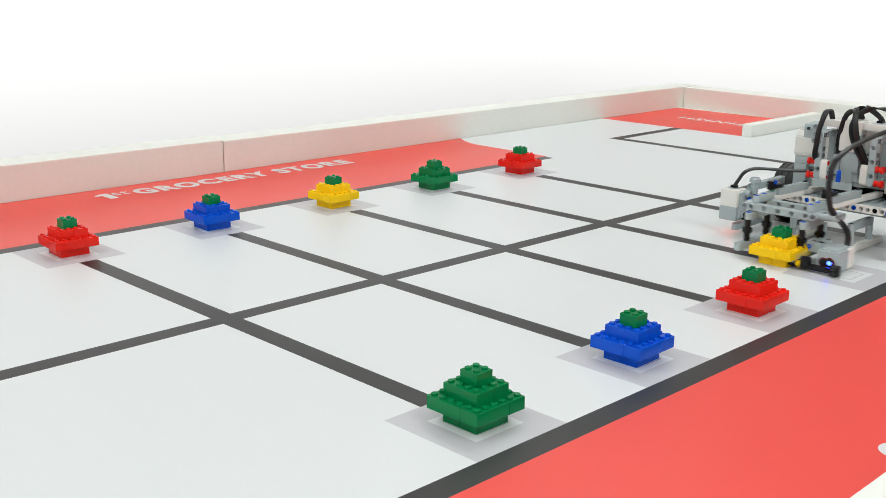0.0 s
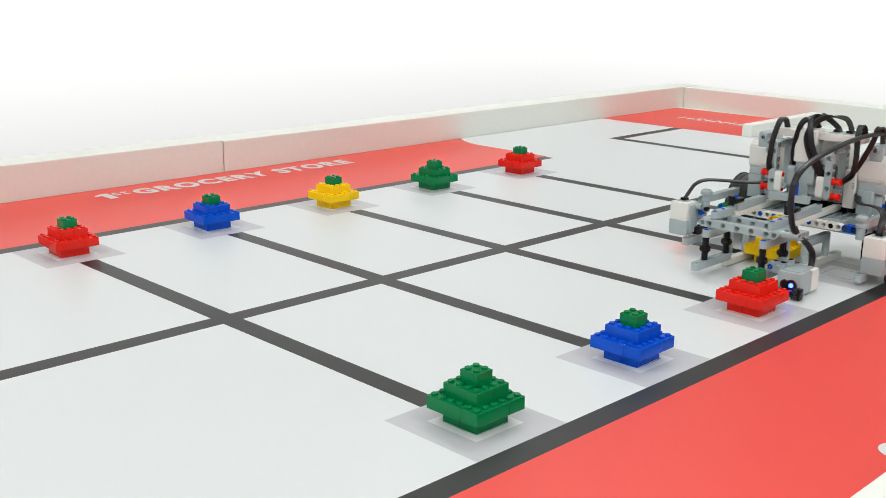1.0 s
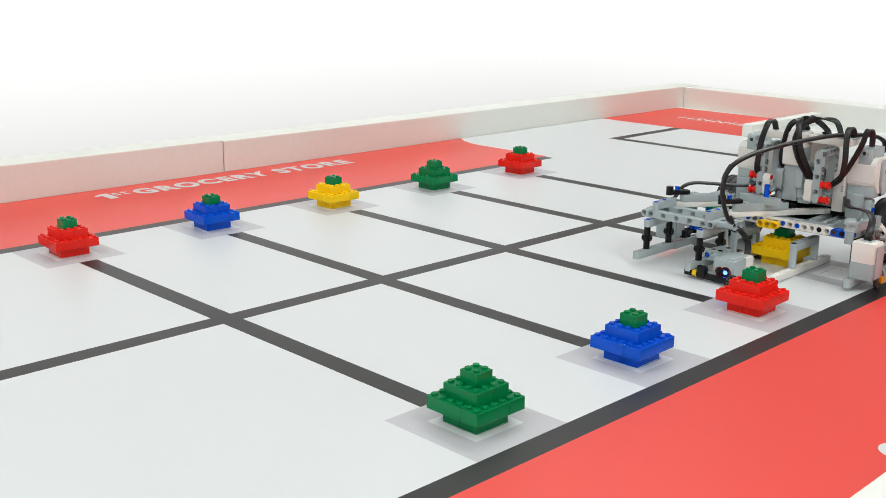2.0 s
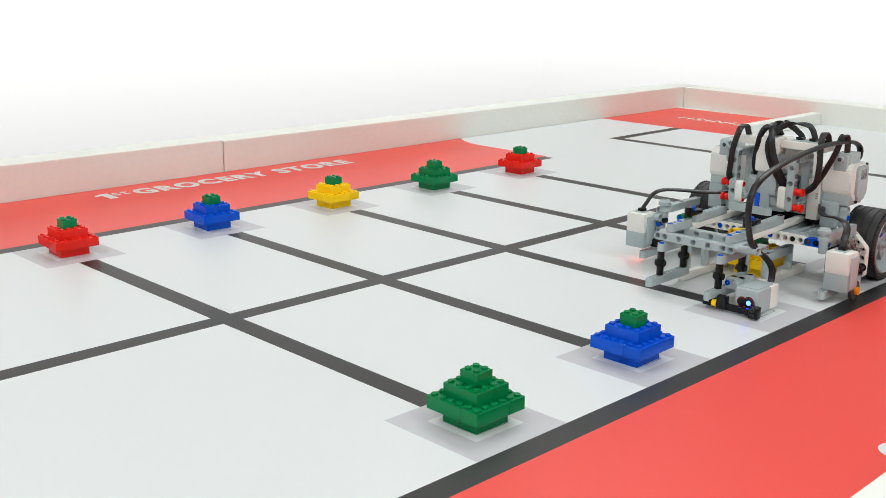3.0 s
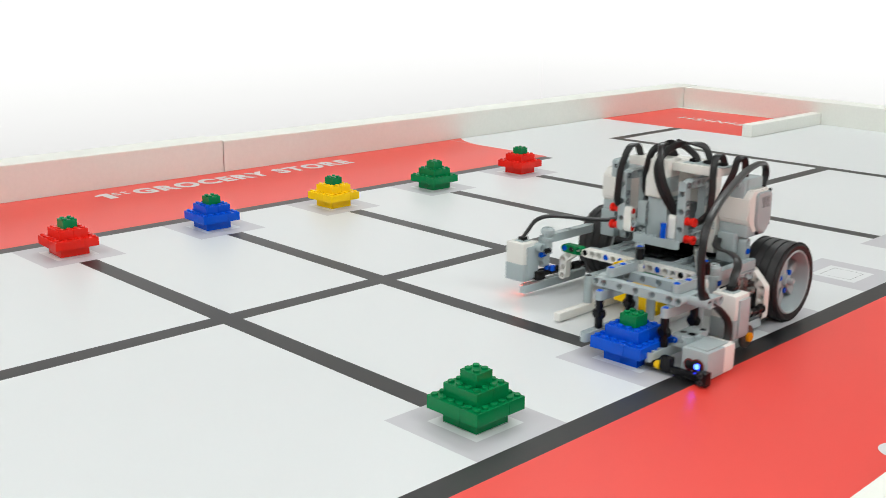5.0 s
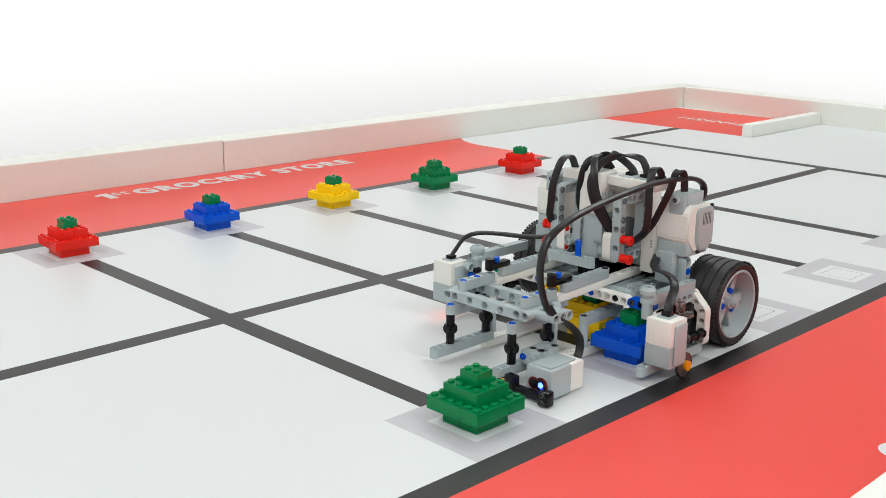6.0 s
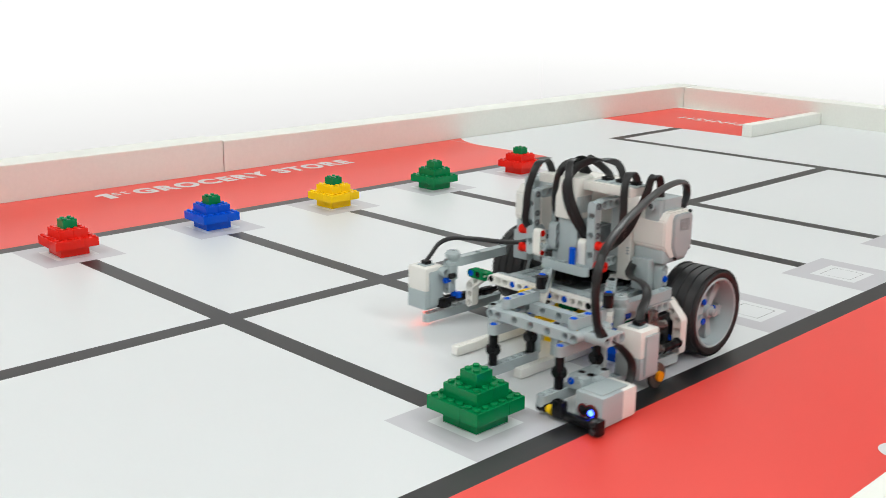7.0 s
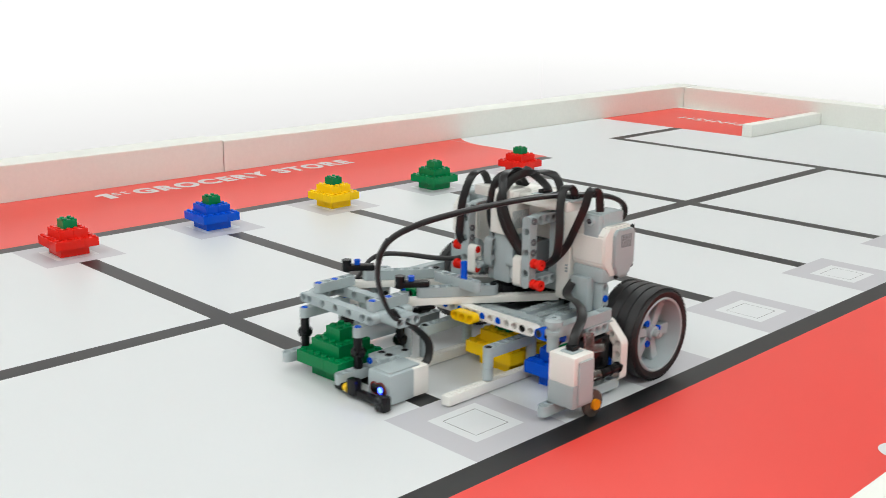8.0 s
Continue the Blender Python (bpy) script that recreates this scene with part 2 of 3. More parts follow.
def build_mat():
    """The printed vinyl sheet: one mesh cut along the edges of everything printed on it."""
    rects = []
    add = rects.append
    lw, ag, aw, at = 0.0102, 0.0446, 0.0236, 0.0161
    add((MAT_X0, 0.676, 0.877, MAT_Y1, 3))
    add((MAT_X0, MAT_Y0, 0.888, -0.065, 3))
    add((1.335, 0.578, MAT_X1, MAT_Y1, 3))
    add((MAT_X0, 0.6584, 0.872, 0.678, 2))
    add((MAT_X0, -0.0652, 0.872, -0.0446, 2))
    add((MAT_X0, MID_Y - lw, 1.1288 + lw, MID_Y + lw, 2))
    for k in range(5):
        add((k * PITCH - lw, 0.0, k * PITCH + lw, FAR_Y, 2))
    add((1.1288 - lw, 0.05, 1.1288 + lw, 0.7207 + lw, 2))
    add((1.1288 + lw, 0.7207 - lw, 1.336, 0.7207 + lw, 2))
    e = 0.00045
    for k in range(5):
        for y in (0.0, FAR_Y):
            x = k * PITCH
            add((x - ag, y - ag, x + ag, y + ag, 1))
            add((x - aw, y - aw, x + aw, y + aw, 0))
            add((x - at, y - at, x + at, y + at, 2))
            add((x - at + e, y - at + e, x + at - e, y + at - e, 0))
    xs = sorted({round(v, 5) for r in rects for v in (r[0], r[2])} | {MAT_X0, MAT_X1})
    ys = sorted({round(v, 5) for r in rects for v in (r[1], r[3])} | {MAT_Y0, MAT_Y1})
    bm = bmesh.new()
    grid = [[bm.verts.new((x, y, 0)) for y in ys] for x in xs]
    for i in range(len(xs) - 1):
        for j in range(len(ys) - 1):
            cx, cy = (xs[i] + xs[i + 1]) / 2, (ys[j] + ys[j + 1]) / 2
            f = bm.faces.new((grid[i][j], grid[i + 1][j], grid[i + 1][j + 1], grid[i][j + 1]))
            for r in rects:
                if r[0] < cx < r[2] and r[1] < cy < r[3]:
                    f.material_index = r[4]
    mat = setting("ground_mat", bm, [P_WHITE, P_GREY, P_BLACK, P_RED], "white printed vinyl game mat with black lines and red zones")
    mat["category"] = "game mat"
    return mat


def lettering(text, parent, at, turn, height, width, bold=0.012):
    cu = bpy.data.curves.new("lettering", "FONT")
    cu.body, cu.size, cu.offset, cu.align_x, cu.space_character = text, 1.0, bold, "LEFT", 1.2
    tmp = bpy.data.objects.new("tmp", cu)
    scene.collection.objects.link(tmp)
    bpy.context.view_layer.update()
    me = bpy.data.meshes.new_from_object(tmp.evaluated_get(bpy.context.evaluated_depsgraph_get()))
    bpy.data.objects.remove(tmp)
    xs, ys = [v.co.x for v in me.vertices], [v.co.y for v in me.vertices]
    sx, sy = width / (max(xs) - min(xs)), height / (max(ys) - min(ys))
    for v in me.vertices:
        v.co = ((v.co.x - min(xs)) * sx, (v.co.y - min(ys)) * sy, 0)
    me.materials.clear()
    me.materials.append(P_WHITE)
    return put("lettering", me, parent, Matrix.Translation(at) @ pose(0, 0, 0, 0, 0, turn), "white capital letters printed on red")


game_mat = build_mat()
one = bmesh.new()
one.faces.new([one.verts.new((0.160 + x, 0.842 + y, 0.0004)) for x, y in ((0, 0.024), (0.009, 0.024), (0.009, 0), (0.021, 0), (0.021, 0.036), (0.011, 0.036), (0, 0.030))])
part("lettering", one, P_WHITE, game_mat, "white figure one printed on red", smooth=False)
lettering("st", game_mat, (0.184, 0.857, 0.0004), 0, 0.021, 0.024, 0.02)
lettering("GROCERY STORE", game_mat, (0.214, 0.841, 0.0004), 0, 0.038, 0.380, 0.051)
lettering("FINISH", game_mat, (1.495, 0.655, 0.0004), 90, 0.034, 0.155, 0.02)
flare = bmesh.new()
curve = [(0.877 + 0.030 * (k / 8) ** 2, 0.836 + 0.0755 * k / 8) for k in range(9)]
flare.faces.new([flare.verts.new((x, y, 0.0004)) for x, y in curve + [(0.8765, 0.9115), (0.8765, 0.836)]])
part("print", flare, P_RED, game_mat, "red printed corner flaring at the border", smooth=False)
blob = bmesh.new()
bmesh.ops.create_circle(blob, cap_ends=True, segments=32, radius=1.0, matrix=Matrix.Translation((0.1675, -0.2225, 0.0004)) @ Matrix.Diagonal((0.0132, 0.0132, 1, 1)))
part("lettering", blob, P_WHITE, game_mat, "white rounded printed mark on red", smooth=False)

def build_table():
    table = new("game_table")
    tagged(table, "white laminated game table carrying the printed mat", "table")
    part("tabletop", box((-700, -360, -30), (1700, 990, -1.0), 2), WALLPAINT, table, smooth=False)
    for lx in (-620, 1620):
        for ly in (-280, 910):
            part("leg", box((lx - 25, ly - 25, -760), (lx + 25, ly + 25, -30), 2), WALLPAINT, table, smooth=False)


def border_wall(name, lo, hi, m=None, label="low cream white border board of the table"):
    bm = add_box(bmesh.new(), lo, hi, 1.6, 0, 2)
    ob = setting(name, bm, [WALLPAINT], label)
    ob["category"] = "border board"
    if m is not None:
        ob.matrix_basis = m
    return ob


build_table()
border_wall("wall_border_1", (-680, 913, -1), (393.2, 968, 49))
border_wall("wall_border_2", (394.6, 913, -1), (1698, 968, 47))
border_wall("wall_border_3", (0, -1320, -1), (55, 0, 46), pose(1.642, 0.9115, 0, 0, 0, -5.2))
border_wall("wall_border_4", (-680, -330, -1), (1560, -277, 61))
border_wall("wall_border_5", (-680, -277, -1), (-625, 913, 49))
border_wall("wall_border_6", (1333, 556, 0), (1608, 578, 24), None, "short low white board beside the finish zone")


# ---- fruit pyramids ----
STUD_BRICKS = {}


def studded(nx, ny, material):
    """A brick of nx by ny studs, its corner at the origin."""
    key = (nx, ny, material.name)
    if key not in STUD_BRICKS:
        bm = add_box(bmesh.new(), (0.08, 0.08, 0.0), (8 * nx - 0.08, 8 * ny - 0.08, 9.58), 0.22, 0, 1)
        for i in range(nx):
            for j in range(ny):
                c = Vector((8 * i + 4, 8 * j + 4, 9.58))
                ring = lambda r, z: [bm.verts.new((c + Vector((r * math.cos(2 * math.pi * k / 14), r * math.sin(2 * math.pi * k / 14), z))) * MM) for k in range(14)]
                lo, mid, top = ring(2.42, -0.05), ring(2.42, 1.5), ring(2.2, 1.72)
                for a, b in ((lo, mid), (mid, top)):
                    for k in range(14):
                        bm.faces.new((a[k], a[(k + 1) % 14], b[(k + 1) % 14], b[k]))
                bm.faces.new(top)
        STUD_BRICKS[key] = mesh_of("brick", bm, material, True)
    return STUD_BRICKS[key]


def fruit(kind, material, m, label, group):
    top = new(kind)
    tagged(top, label, "brick fruit", group)
    top.matrix_basis = m

    def layer(z, pieces, mat):
        for nx, ny, x, y in pieces:
            put("brick", studded(nx, ny, mat), top, Matrix.Translation((x * 8 * MM, y * 8 * MM, z * 9.6 * MM)))

    layer(0, [(4, 2, -2, -2), (4, 2, -2, 0)], material)
    layer(1, [(2, 4, -3, -1), (4, 2, -1, 1), (2, 4, 1, -3), (4, 2, -3, -3), (2, 2, -1, -1)], material)
    layer(2, [(2, 4, -2, -2), (2, 4, 0, -2)], material)
    layer(3, [(2, 2, -1, -1)], GREEN)
    return top


HUES = {"red": RED, "blue": BLUE, "yellow": YELLOW, "green": GREEN}


def fruit_label(c):
    return ("all-green stepped brick pyramid fruit standing on the mat" if c == "green"
            else c + " stepped brick pyramid fruit with green top brick")


for c, x, y, r in (("red", 0.001, 0.6138, -3), ("blue", 0.182, 0.6145, -3), ("yellow", 0.366, 0.612, 1), ("green", 0.549, 0.611, 0), ("red", 0.732, 0.610, 1)):
    fruit("brick_fruit", HUES[c], pose(x, y, 0, 0, 0, r), fruit_label(c), "fruits before the store")

green_fruit = fruit("brick_fruit", GREEN, pose(0.0005, 0.0006, 0, 0, 0, 0.35), fruit_label("green"), "fruits in the robot's row")
blue_fruit = fruit("brick_fruit", BLUE, pose(0.182, 0.001, 0, 0, 0, 1), fruit_label("blue"), "fruits in the robot's row")
red_fruit = fruit("brick_fruit", RED, pose(0.3684, 0.0011, 0, 0, 0, 0), fruit_label("red"), "fruits in the robot's row")
yellow_fruit = fruit("brick_fruit", YELLOW, pose(0.54, 0.07, 0), fruit_label("yellow"), "fruits in the robot's row")

# ---- robot: x runs to its rear, y to its own right as it drives, z up; millimetres ----
X, Y, Z = (1, 0, 0), (0, 1, 0), (0, 0, 1)
ROBOT_MID, LINK, ARM_REST = 72.3, 112.0, 14.5
robot = new("brick_robot")
tagged(robot, "grey and white brick-built wheeled robot with black cables and sliding gripper", "robot")


def wheel():
    """A wide tyre with its deep rim; the axle along local z, pointing outward."""
    bm = bmesh.new()
    w, r = 36.0, WHEEL_R
    prof = [(27.6, -1.2), (28.8, -1.6), (29.8, -0.2), (33.2, 0.2), (r - 1.5, -1.4), (r - 0.5, -4.2)]
    for g in (10, 18, 26):
        prof += [(r, -g + 0.9), (r - 0.9, -g + 0.5), (r - 0.9, -g - 0.5), (r, -g - 0.9)]
    prof += [(r - 0.5, -w + 4.2), (r - 1.5, -w + 1.4), (33.4, -w - 0.2), (28.4, -w + 0.6)]
    add_lathe(bm, prof, 72)
    rows = 60
    for k in range(rows):
        a = 2 * math.pi * k / rows
        for z, tilt in ((-3.2, 0.5), (-32.8, -0.5)):
            bmesh.ops.create_cube(bm, size=1.0, matrix=Matrix.Rotation(a, 4, "Z") @ Matrix.Translation(((r - 1.5) * MM, 0, z * MM)) @ Matrix.Rotation(tilt, 4, "Y")
                                  @ Matrix.Diagonal((1.5 * MM, 1.7 * MM, 5.0 * MM, 1)))
    ob = part("wheel", bm, RUBBER, robot, "wide black rubber tyre on a deep grey six-spoked rim")
    rim = bmesh.new()
    add_lathe(rim, [(29.0, -1.0), (29.0, -35.0), (24.0, -35.0), (23.6, -24.5), (25.6, -22.0), (26.2, -3.0), (26.8, -0.8), (27.9, -0.2)], 56)
    part("rim", rim, GREY, ob)
    hubm = bmesh.new()
    add_lathe(hubm, [(2.6, -6), (5.2, -6), (5.6, -9), (5.8, -28), (2.6, -28)], 24)
    part("hub", hubm, GREY, ob)
    disc = bmesh.new()
    add_cyl(disc, (0, 0, -30.5), (0, 0, -29), 24.2, seg=40)
    part("disc", disc, BLACK, ob)
    for k in range(6):
        a = Matrix.Rotation(2 * math.pi * (k + 0.3) / 6, 4, "Z")
        sp = bmesh.new()
        pts = [(4.6, -3.0, -9.5), (4.6, 3.0, -9.5), (26.0, 4.4, -11.5), (26.0, -4.4, -11.5), (4.6, -2.6, -20), (4.6, 2.6, -20), (25.4, 3.6, -21), (25.4, -3.6, -21)]
        v = [sp.verts.new(a @ (Vector(p) * MM)) for p in pts]
        for f in ((0, 3, 2, 1), (4, 5, 6, 7), (0, 1, 5, 4), (1, 2, 6, 5), (2, 3, 7, 6), (3, 0, 4, 7)):
            sp.faces.new([v[i] for i in f])
        bmesh.ops.recalc_face_normals(sp, faces=sp.faces)
        bmesh.ops.bevel(sp, geom=list(sp.edges), offset=0.5 * MM, segments=2, affect="EDGES")
        part("spoke", sp, GREY, ob)
    for k in range(3):
        a = 2 * math.pi * (k + 0.25) / 3
        pin(ob, (9.5 * math.cos(a), 9.5 * math.sin(a), -12), Z, BLUE, 7, 2.4)
    ax = bmesh.new()
    add_cyl(ax, (0, 0, -45), (0, 0, -2.0), 3.3, seg=16)
    add_cyl(ax, (0, 0, -2.0), (0, 0, -0.6), 2.2, seg=12)
    part("axle", ax, GREY, ob)
    return ob


AXLE_X, WHEEL_R, WHEEL_OUT = 159.0, 35.9, 41.0
wheel_right = wheel()
wheel_left = wheel()


def body_of(name, parts, parent, material, label=""):
    bm = bmesh.new()
    for lo, hi, bev in parts:
        add_box(bm, lo, hi, bev)
    return part(name, bm, material, parent, label)


def chassis():
    # deck between the wheels
    for y in (16, 26, 40, 88, 102, 112):
        beam(robot, 9, (90, y, 46.4), X, Z)
    for x in (108, 148):
        beam(robot, 15, (x, 8, 38), Y, Z)
    body_of("deck", [((100, 20, 36), (150, 108, 42), 1.0)], robot, GREY, "grey inner frame under the motors")
    body_of("turntable", [((102, 62, 48), (138, 83, 63), 2.0), ((120, 50, 48), (138, 94, 50), 0.6)], robot, BLACK)
    body_of("rear_block", [((137, 22, 38), (156, 112, 60), 2.0)], robot, BLACK, "black block between the wheels")
    beam(robot, 15, (68.4, 8.4, 48.4), Y, X, WHITE, label="white beam with open holes")
    beam(robot, 15, (76, 8.4, 47.4), Y, Z, GREY)
    beam(robot, 13, (84, 18.4, 47.2), Y, X, GREY)
    beam(robot, 3, (68.2, 128.4, 48.6), Y, X, GREEN, label="short green beam")
    beam(robot, 3, (68.2, -15.6, 48.6), Y, X, BLUE, label="short blue beam")
    beam(robot, 3, (59.6, 61.5, 46.4), Y, X, YELLOW, label="short yellow beam")
    for y, c in ((16.4, BLACK), (40.4, BLUE), (56.4, BLUE), (96.4, BLUE), (80.4, BLUE), (120.4, BLACK), (144.4, BLUE), (136.4, BLACK), (-7.6, BLACK), (0.4, DARKGREY)):
        pin(robot, (66.2, y, 48.6), X, c, 3.6)
    # forks that guide the fruits
    for y in (33.0, 101.0):
        fork = body_of("fork", [((3, y - 3.8, 0.6), (128, y + 3.8, 8.2), 0.8)], robot, WHITE, "white guide fork just above the mat")
        body_of("ridge_strip", [((6 + 4 * k, y - 2.6, 8.0), (8 + 4 * k, y + 2.6, 8.6), 0.2) for k in range(30)], fork, WHITE)
        for x in (47, 95):
            col = bmesh.new()
            add_lathe(col, [(1.6, 9), (3.9, 9), (3.9, 17.6), (3.6, 17.8), (3.9, 18), (3.9, 27), (1.6, 27)], 20)
            part("column", col, GREY, robot, "", Matrix.Translation((x * MM, y * MM, 0)))
        beam(robot, 7, (47, y, 30.5), X, Z)
        pin(robot, (47, y, 31), Z, BLACK, 7.4)
    # low side rails
    beam(robot, 11, (35, -31, 8), X, Z)
    beam(robot, 12, (37.6, 170, 8.6), X, Z)


def hole_shade(at):
    """A dark disc on the side of an upright, painted as the shade in a hole."""
    pin(robot, at, Y, MIDGREY, 0.7, 2.4, "hole")


def tall_frame():
    """Two upright open frames, five holes deep and seven high, with their white spacers and red axle ends."""
    for y, s in ((35.7, -1), (99.2, 1)):
        beam(robot, 7, (92.5, y, 73.6), Z, X, GREY, "upright", holes=(1, 3, 5))
        beam(robot, 7, (124.5, y, 73.6), Z, Y, GREY, "upright")
        for z in (73.6, 121.6):
            beam(robot, 3, (100.5, y, z), X, Y, GREY, "cross_beam")
        for z in (73.6, 89.6, 97.6, 105.6, 121.6):
            hole_shade((92.5, y - 3.9, z))
        inner = y - 8 * s
        beam(robot, 3, (91.5, inner, 73.6), Z, Y, WHITE, label="short white beam")
        for z in (89.6, 73.6):
            bm = bmesh.new()
            yo = y - 4 if s < 0 else y + 4
            add_lathe(bm, [(1.0, 0), (3.7, 0), (3.7, 2.6), (2.9, 3.0), (2.9, 6), (4.1, 6.4), (4.1, 9), (1.0, 9)], 18)
            part("connector", bm, RED, robot, "red axle connector", Matrix.Translation((92.5 * MM, yo * MM, z * MM)) @ pose(0, 0, 0, 90 if s < 0 else -90))
            if s > 0:
                pin(robot, (91.5, inner - 2, z), Y, RED, 4.6)


def gear_motor():
    """The arm's motor between the uprights: white head above a grey gear housing."""
    body_of("motor_housing", [((99, 61, 66), (130, 78, 105), 2.0), ((103, 48, 64), (130, 62, 100), 2.0), ((100, 55, 70), (106, 66, 98), 1.6)],
            robot, GREY, "grey motor housing between the uprights")
    for y, z in ((80.6, 80), (58, 84)):
        beam(robot, 3, (99, y, z), Z, Y, GREY)
    beam(robot, 3, (104, 52, 72), X, Y, GREY)
    beam(robot, 3, (104, 82, 70), X, Z, GREY)
    for y in (86, 90):
        pin(robot, (95, y, 78), X, GREY, 10, 3.0, "tube")
    body_of("motor_core", [((112, 44, 66), (130, 92, 100), 1.0)], robot, MIDGREY)
    head = bmesh.new()
    add_box(head, (95.4, 57.9, 104.5), (118.5, 79.5, 140.5), 2.4, 0, 3)
    add_box(head, (97, 57.2, 125.5), (118, 60, 139.6), 1.2)
    head = part("motor_head", head, WHITE, robot, "white motor head with a small black slot")
    body_of("slot", [((105.5, 56.7, 130.6), (113, 57.4, 132.6), 0.2), ((110.8, 56.6, 130.6), (113.2, 57.3, 134.6), 0.2)], head, BLACK)
    body_of("grille", [((98 + 2.1 * k, 57.3, 110), (98.9 + 2.1 * k, 58.2, 124), 0.2) for k in range(9)], head, GREY, "narrow grey ribs")


def controller():
    """The control brick behind the uprights, with the row of ports on top."""
    body_of("controller", [((128, 34, 80), (152, 100, 136), 3.0)], robot, WHITE, "white control brick standing on edge")
    body_of("controller_base", [((126, 34, 60), (154, 100, 92), 2.5)], robot, GREY)
    body_of("side_panel", [((119, 18.5, 58), (142, 31, 100), 1.2)], robot, WHITE, "narrow white panel beside the motor")
    body_of("print_mark", [((118.6, 19.6, 80 + 2.4 * k), (119.2, 22, 81.4 + 2.4 * k), 0.1) for k in range(3)], robot, GREY, "small grey printed marks")
    body_of("port_bar", [((103.5, 10, 130), (126, 57, 138), 1.2)], robot, WHITE)
    body_of("cross_bar", [((103.5, 80.2, 130), (126, 104, 138), 1.2)], robot, WHITE)
    for y in (14, 28, 42):
        body_of("port", [((107, y - 6, 137.4), (124, y + 6, 138.8), 0.4)], robot, GREY)
        body_of("plug", [((112, y - 3.4, 138), (120, y + 3.4, 141.5), 0.6)], robot, BLACK)
    beam(robot, 3, (106, 112, 112), Z, X, GREY)


def drive_motor(y0, y1, face):
    """A drive motor: white shell, grey underside and a raised round-cornered end plate."""
    lo, hi = min(y0, y1), max(y0, y1)
    bm = bmesh.new()
    prof = [(121, 91), (121, 112), (127, 119), (151, 119), (157.5, 114), (157.5, 88), (151, 80), (130, 80)]
    a = [bm.verts.new((px * MM, lo * MM, pz * MM)) for px, pz in prof]
    b = [bm.verts.new((px * MM, hi * MM, pz * MM)) for px, pz in prof]
    bm.faces.new(a)
    bm.faces.new(b[::-1])
    for i in range(len(prof)):
        j = (i + 1) % len(prof)
        bm.faces.new((a[j], a[i], b[i], b[j]))
    bmesh.ops.recalc_face_normals(bm, faces=bm.faces)
    bmesh.ops.bevel(bm, geom=list(bm.edges), offset=1.2 * MM, segments=2, affect="EDGES")
    ob = part("drive_motor", bm, WHITE, robot, "white drive motor above the wheel")
    body_of("underside", [((122.4, lo + 1, 76.5), (154, hi - 1, 88), 1.8)], ob, GREY)
    yo = y0
    d = 2.4 * face
    plate = bmesh.new()
    rim = [(131.5, 90), (131.5, 113), (134, 116), (153, 116), (156, 113), (156, 89), (149.5, 80.5), (136.5, 80.5)]
    pa = [plate.verts.new((px * MM, yo * MM, pz * MM)) for px, pz in rim]
    pb = [plate.verts.new((px * MM, (yo + d) * MM, pz * MM)) for px, pz in rim]
    plate.faces.new(pb)
    for i in range(len(rim)):
        plate.faces.new((pa[i], pa[(i + 1) % len(rim)], pb[(i + 1) % len(rim)], pb[i]))
    bmesh.ops.recalc_face_normals(plate, faces=plate.faces)
    bmesh.ops.bevel(plate, geom=[e for e in plate.edges if len(e.link_faces) == 2], offset=0.7 * MM, segments=2, affect="EDGES")
    part("end_plate", plate, GREY, ob)
    add = bmesh.new()
    for k in range(6):
        add_box(add, (139 + 2.2 * k, min(yo + d, yo + 1.1 * d), 102), (139.45 + 2.2 * k, max(yo + d, yo + 1.1 * d), 112), 0.05, 0, 1)
    part("grille", add, DARKGREY, ob, "narrow dark grille slots", smooth=False)
    for px, pz in ((155, 116), (155.5, 86), (137.4, 79.6)):
        pin(ob, (px, yo, pz), Y, DARKGREY, 1.0, 1.5)
    by = lo + 13
    body_of("top_block", [((121.4, by - 7, 110), (127, by + 7, 128), 1.4), ((126, by - 8, 117), (150, by + 8, 128.5), 1.2)], ob, GREY)
    pin(ob, (120.6, by, 123), X, GREY, 4, 3.6, "boss")
    # dark pin coloured as the shade inside the boss's hole
    pin(ob, (120.0, by, 123), X, DARKGREY, 3.2, 1.9, "hole")
    body_of("bracket", [((116, lo + 10, 54), (125, lo + 26, 80), 1.0), ((126, lo + 9, 56), (140, lo + 24, 80), 1.0)], ob, GREY)
    beam(robot, 3, (128, lo + 6, 56), Z, Y, GREY)
    pin(robot, (128, lo + 3, 64), Y, BLUE, 4)


def mat_sensor(x, y, z, face, lit=False):
    """A colour sensor that looks down at the mat: white upper and grey lower half with a side plate."""
    low = body_of("line_sensor", [((x, y, z), (x + 22, y + 23, z + 17), 1.6)], robot, GREY, "colour sensor, white above and grey below, facing down")
    body_of("upper_shell", [((x + 0.1, y + 0.1, z + 16.4), (x + 21.9, y + 22.9, z + 37.5), 2.0)], low, WHITE)
    yo = y if face < 0 else y + 23
    body_of("side_plate", [((x + 4, min(yo, yo + 2.0 * face), z + 3), (x + 19.5, max(yo, yo + 2.0 * face), z + 34), 0.8)], low, GREY)
    body_of("socket", [((x + 5, y + 6, z + 37), (x + 17, y + 17, z + 38.4), 0.6)], low, GREY)
    body_of("plug", [((x + 8, y + 8, z + 38), (x + 15, y + 15, z + 41.5), 0.8)], low, BLACK)
    led = bmesh.new()
    add_cyl(led, (x + 10, y + 11.5, z - 0.4), (x + 10, y + 11.5, z + 1), 3.2)
    part("led", led, RED_LED if lit else LENS, low, "red lamp under the sensor")
    return low


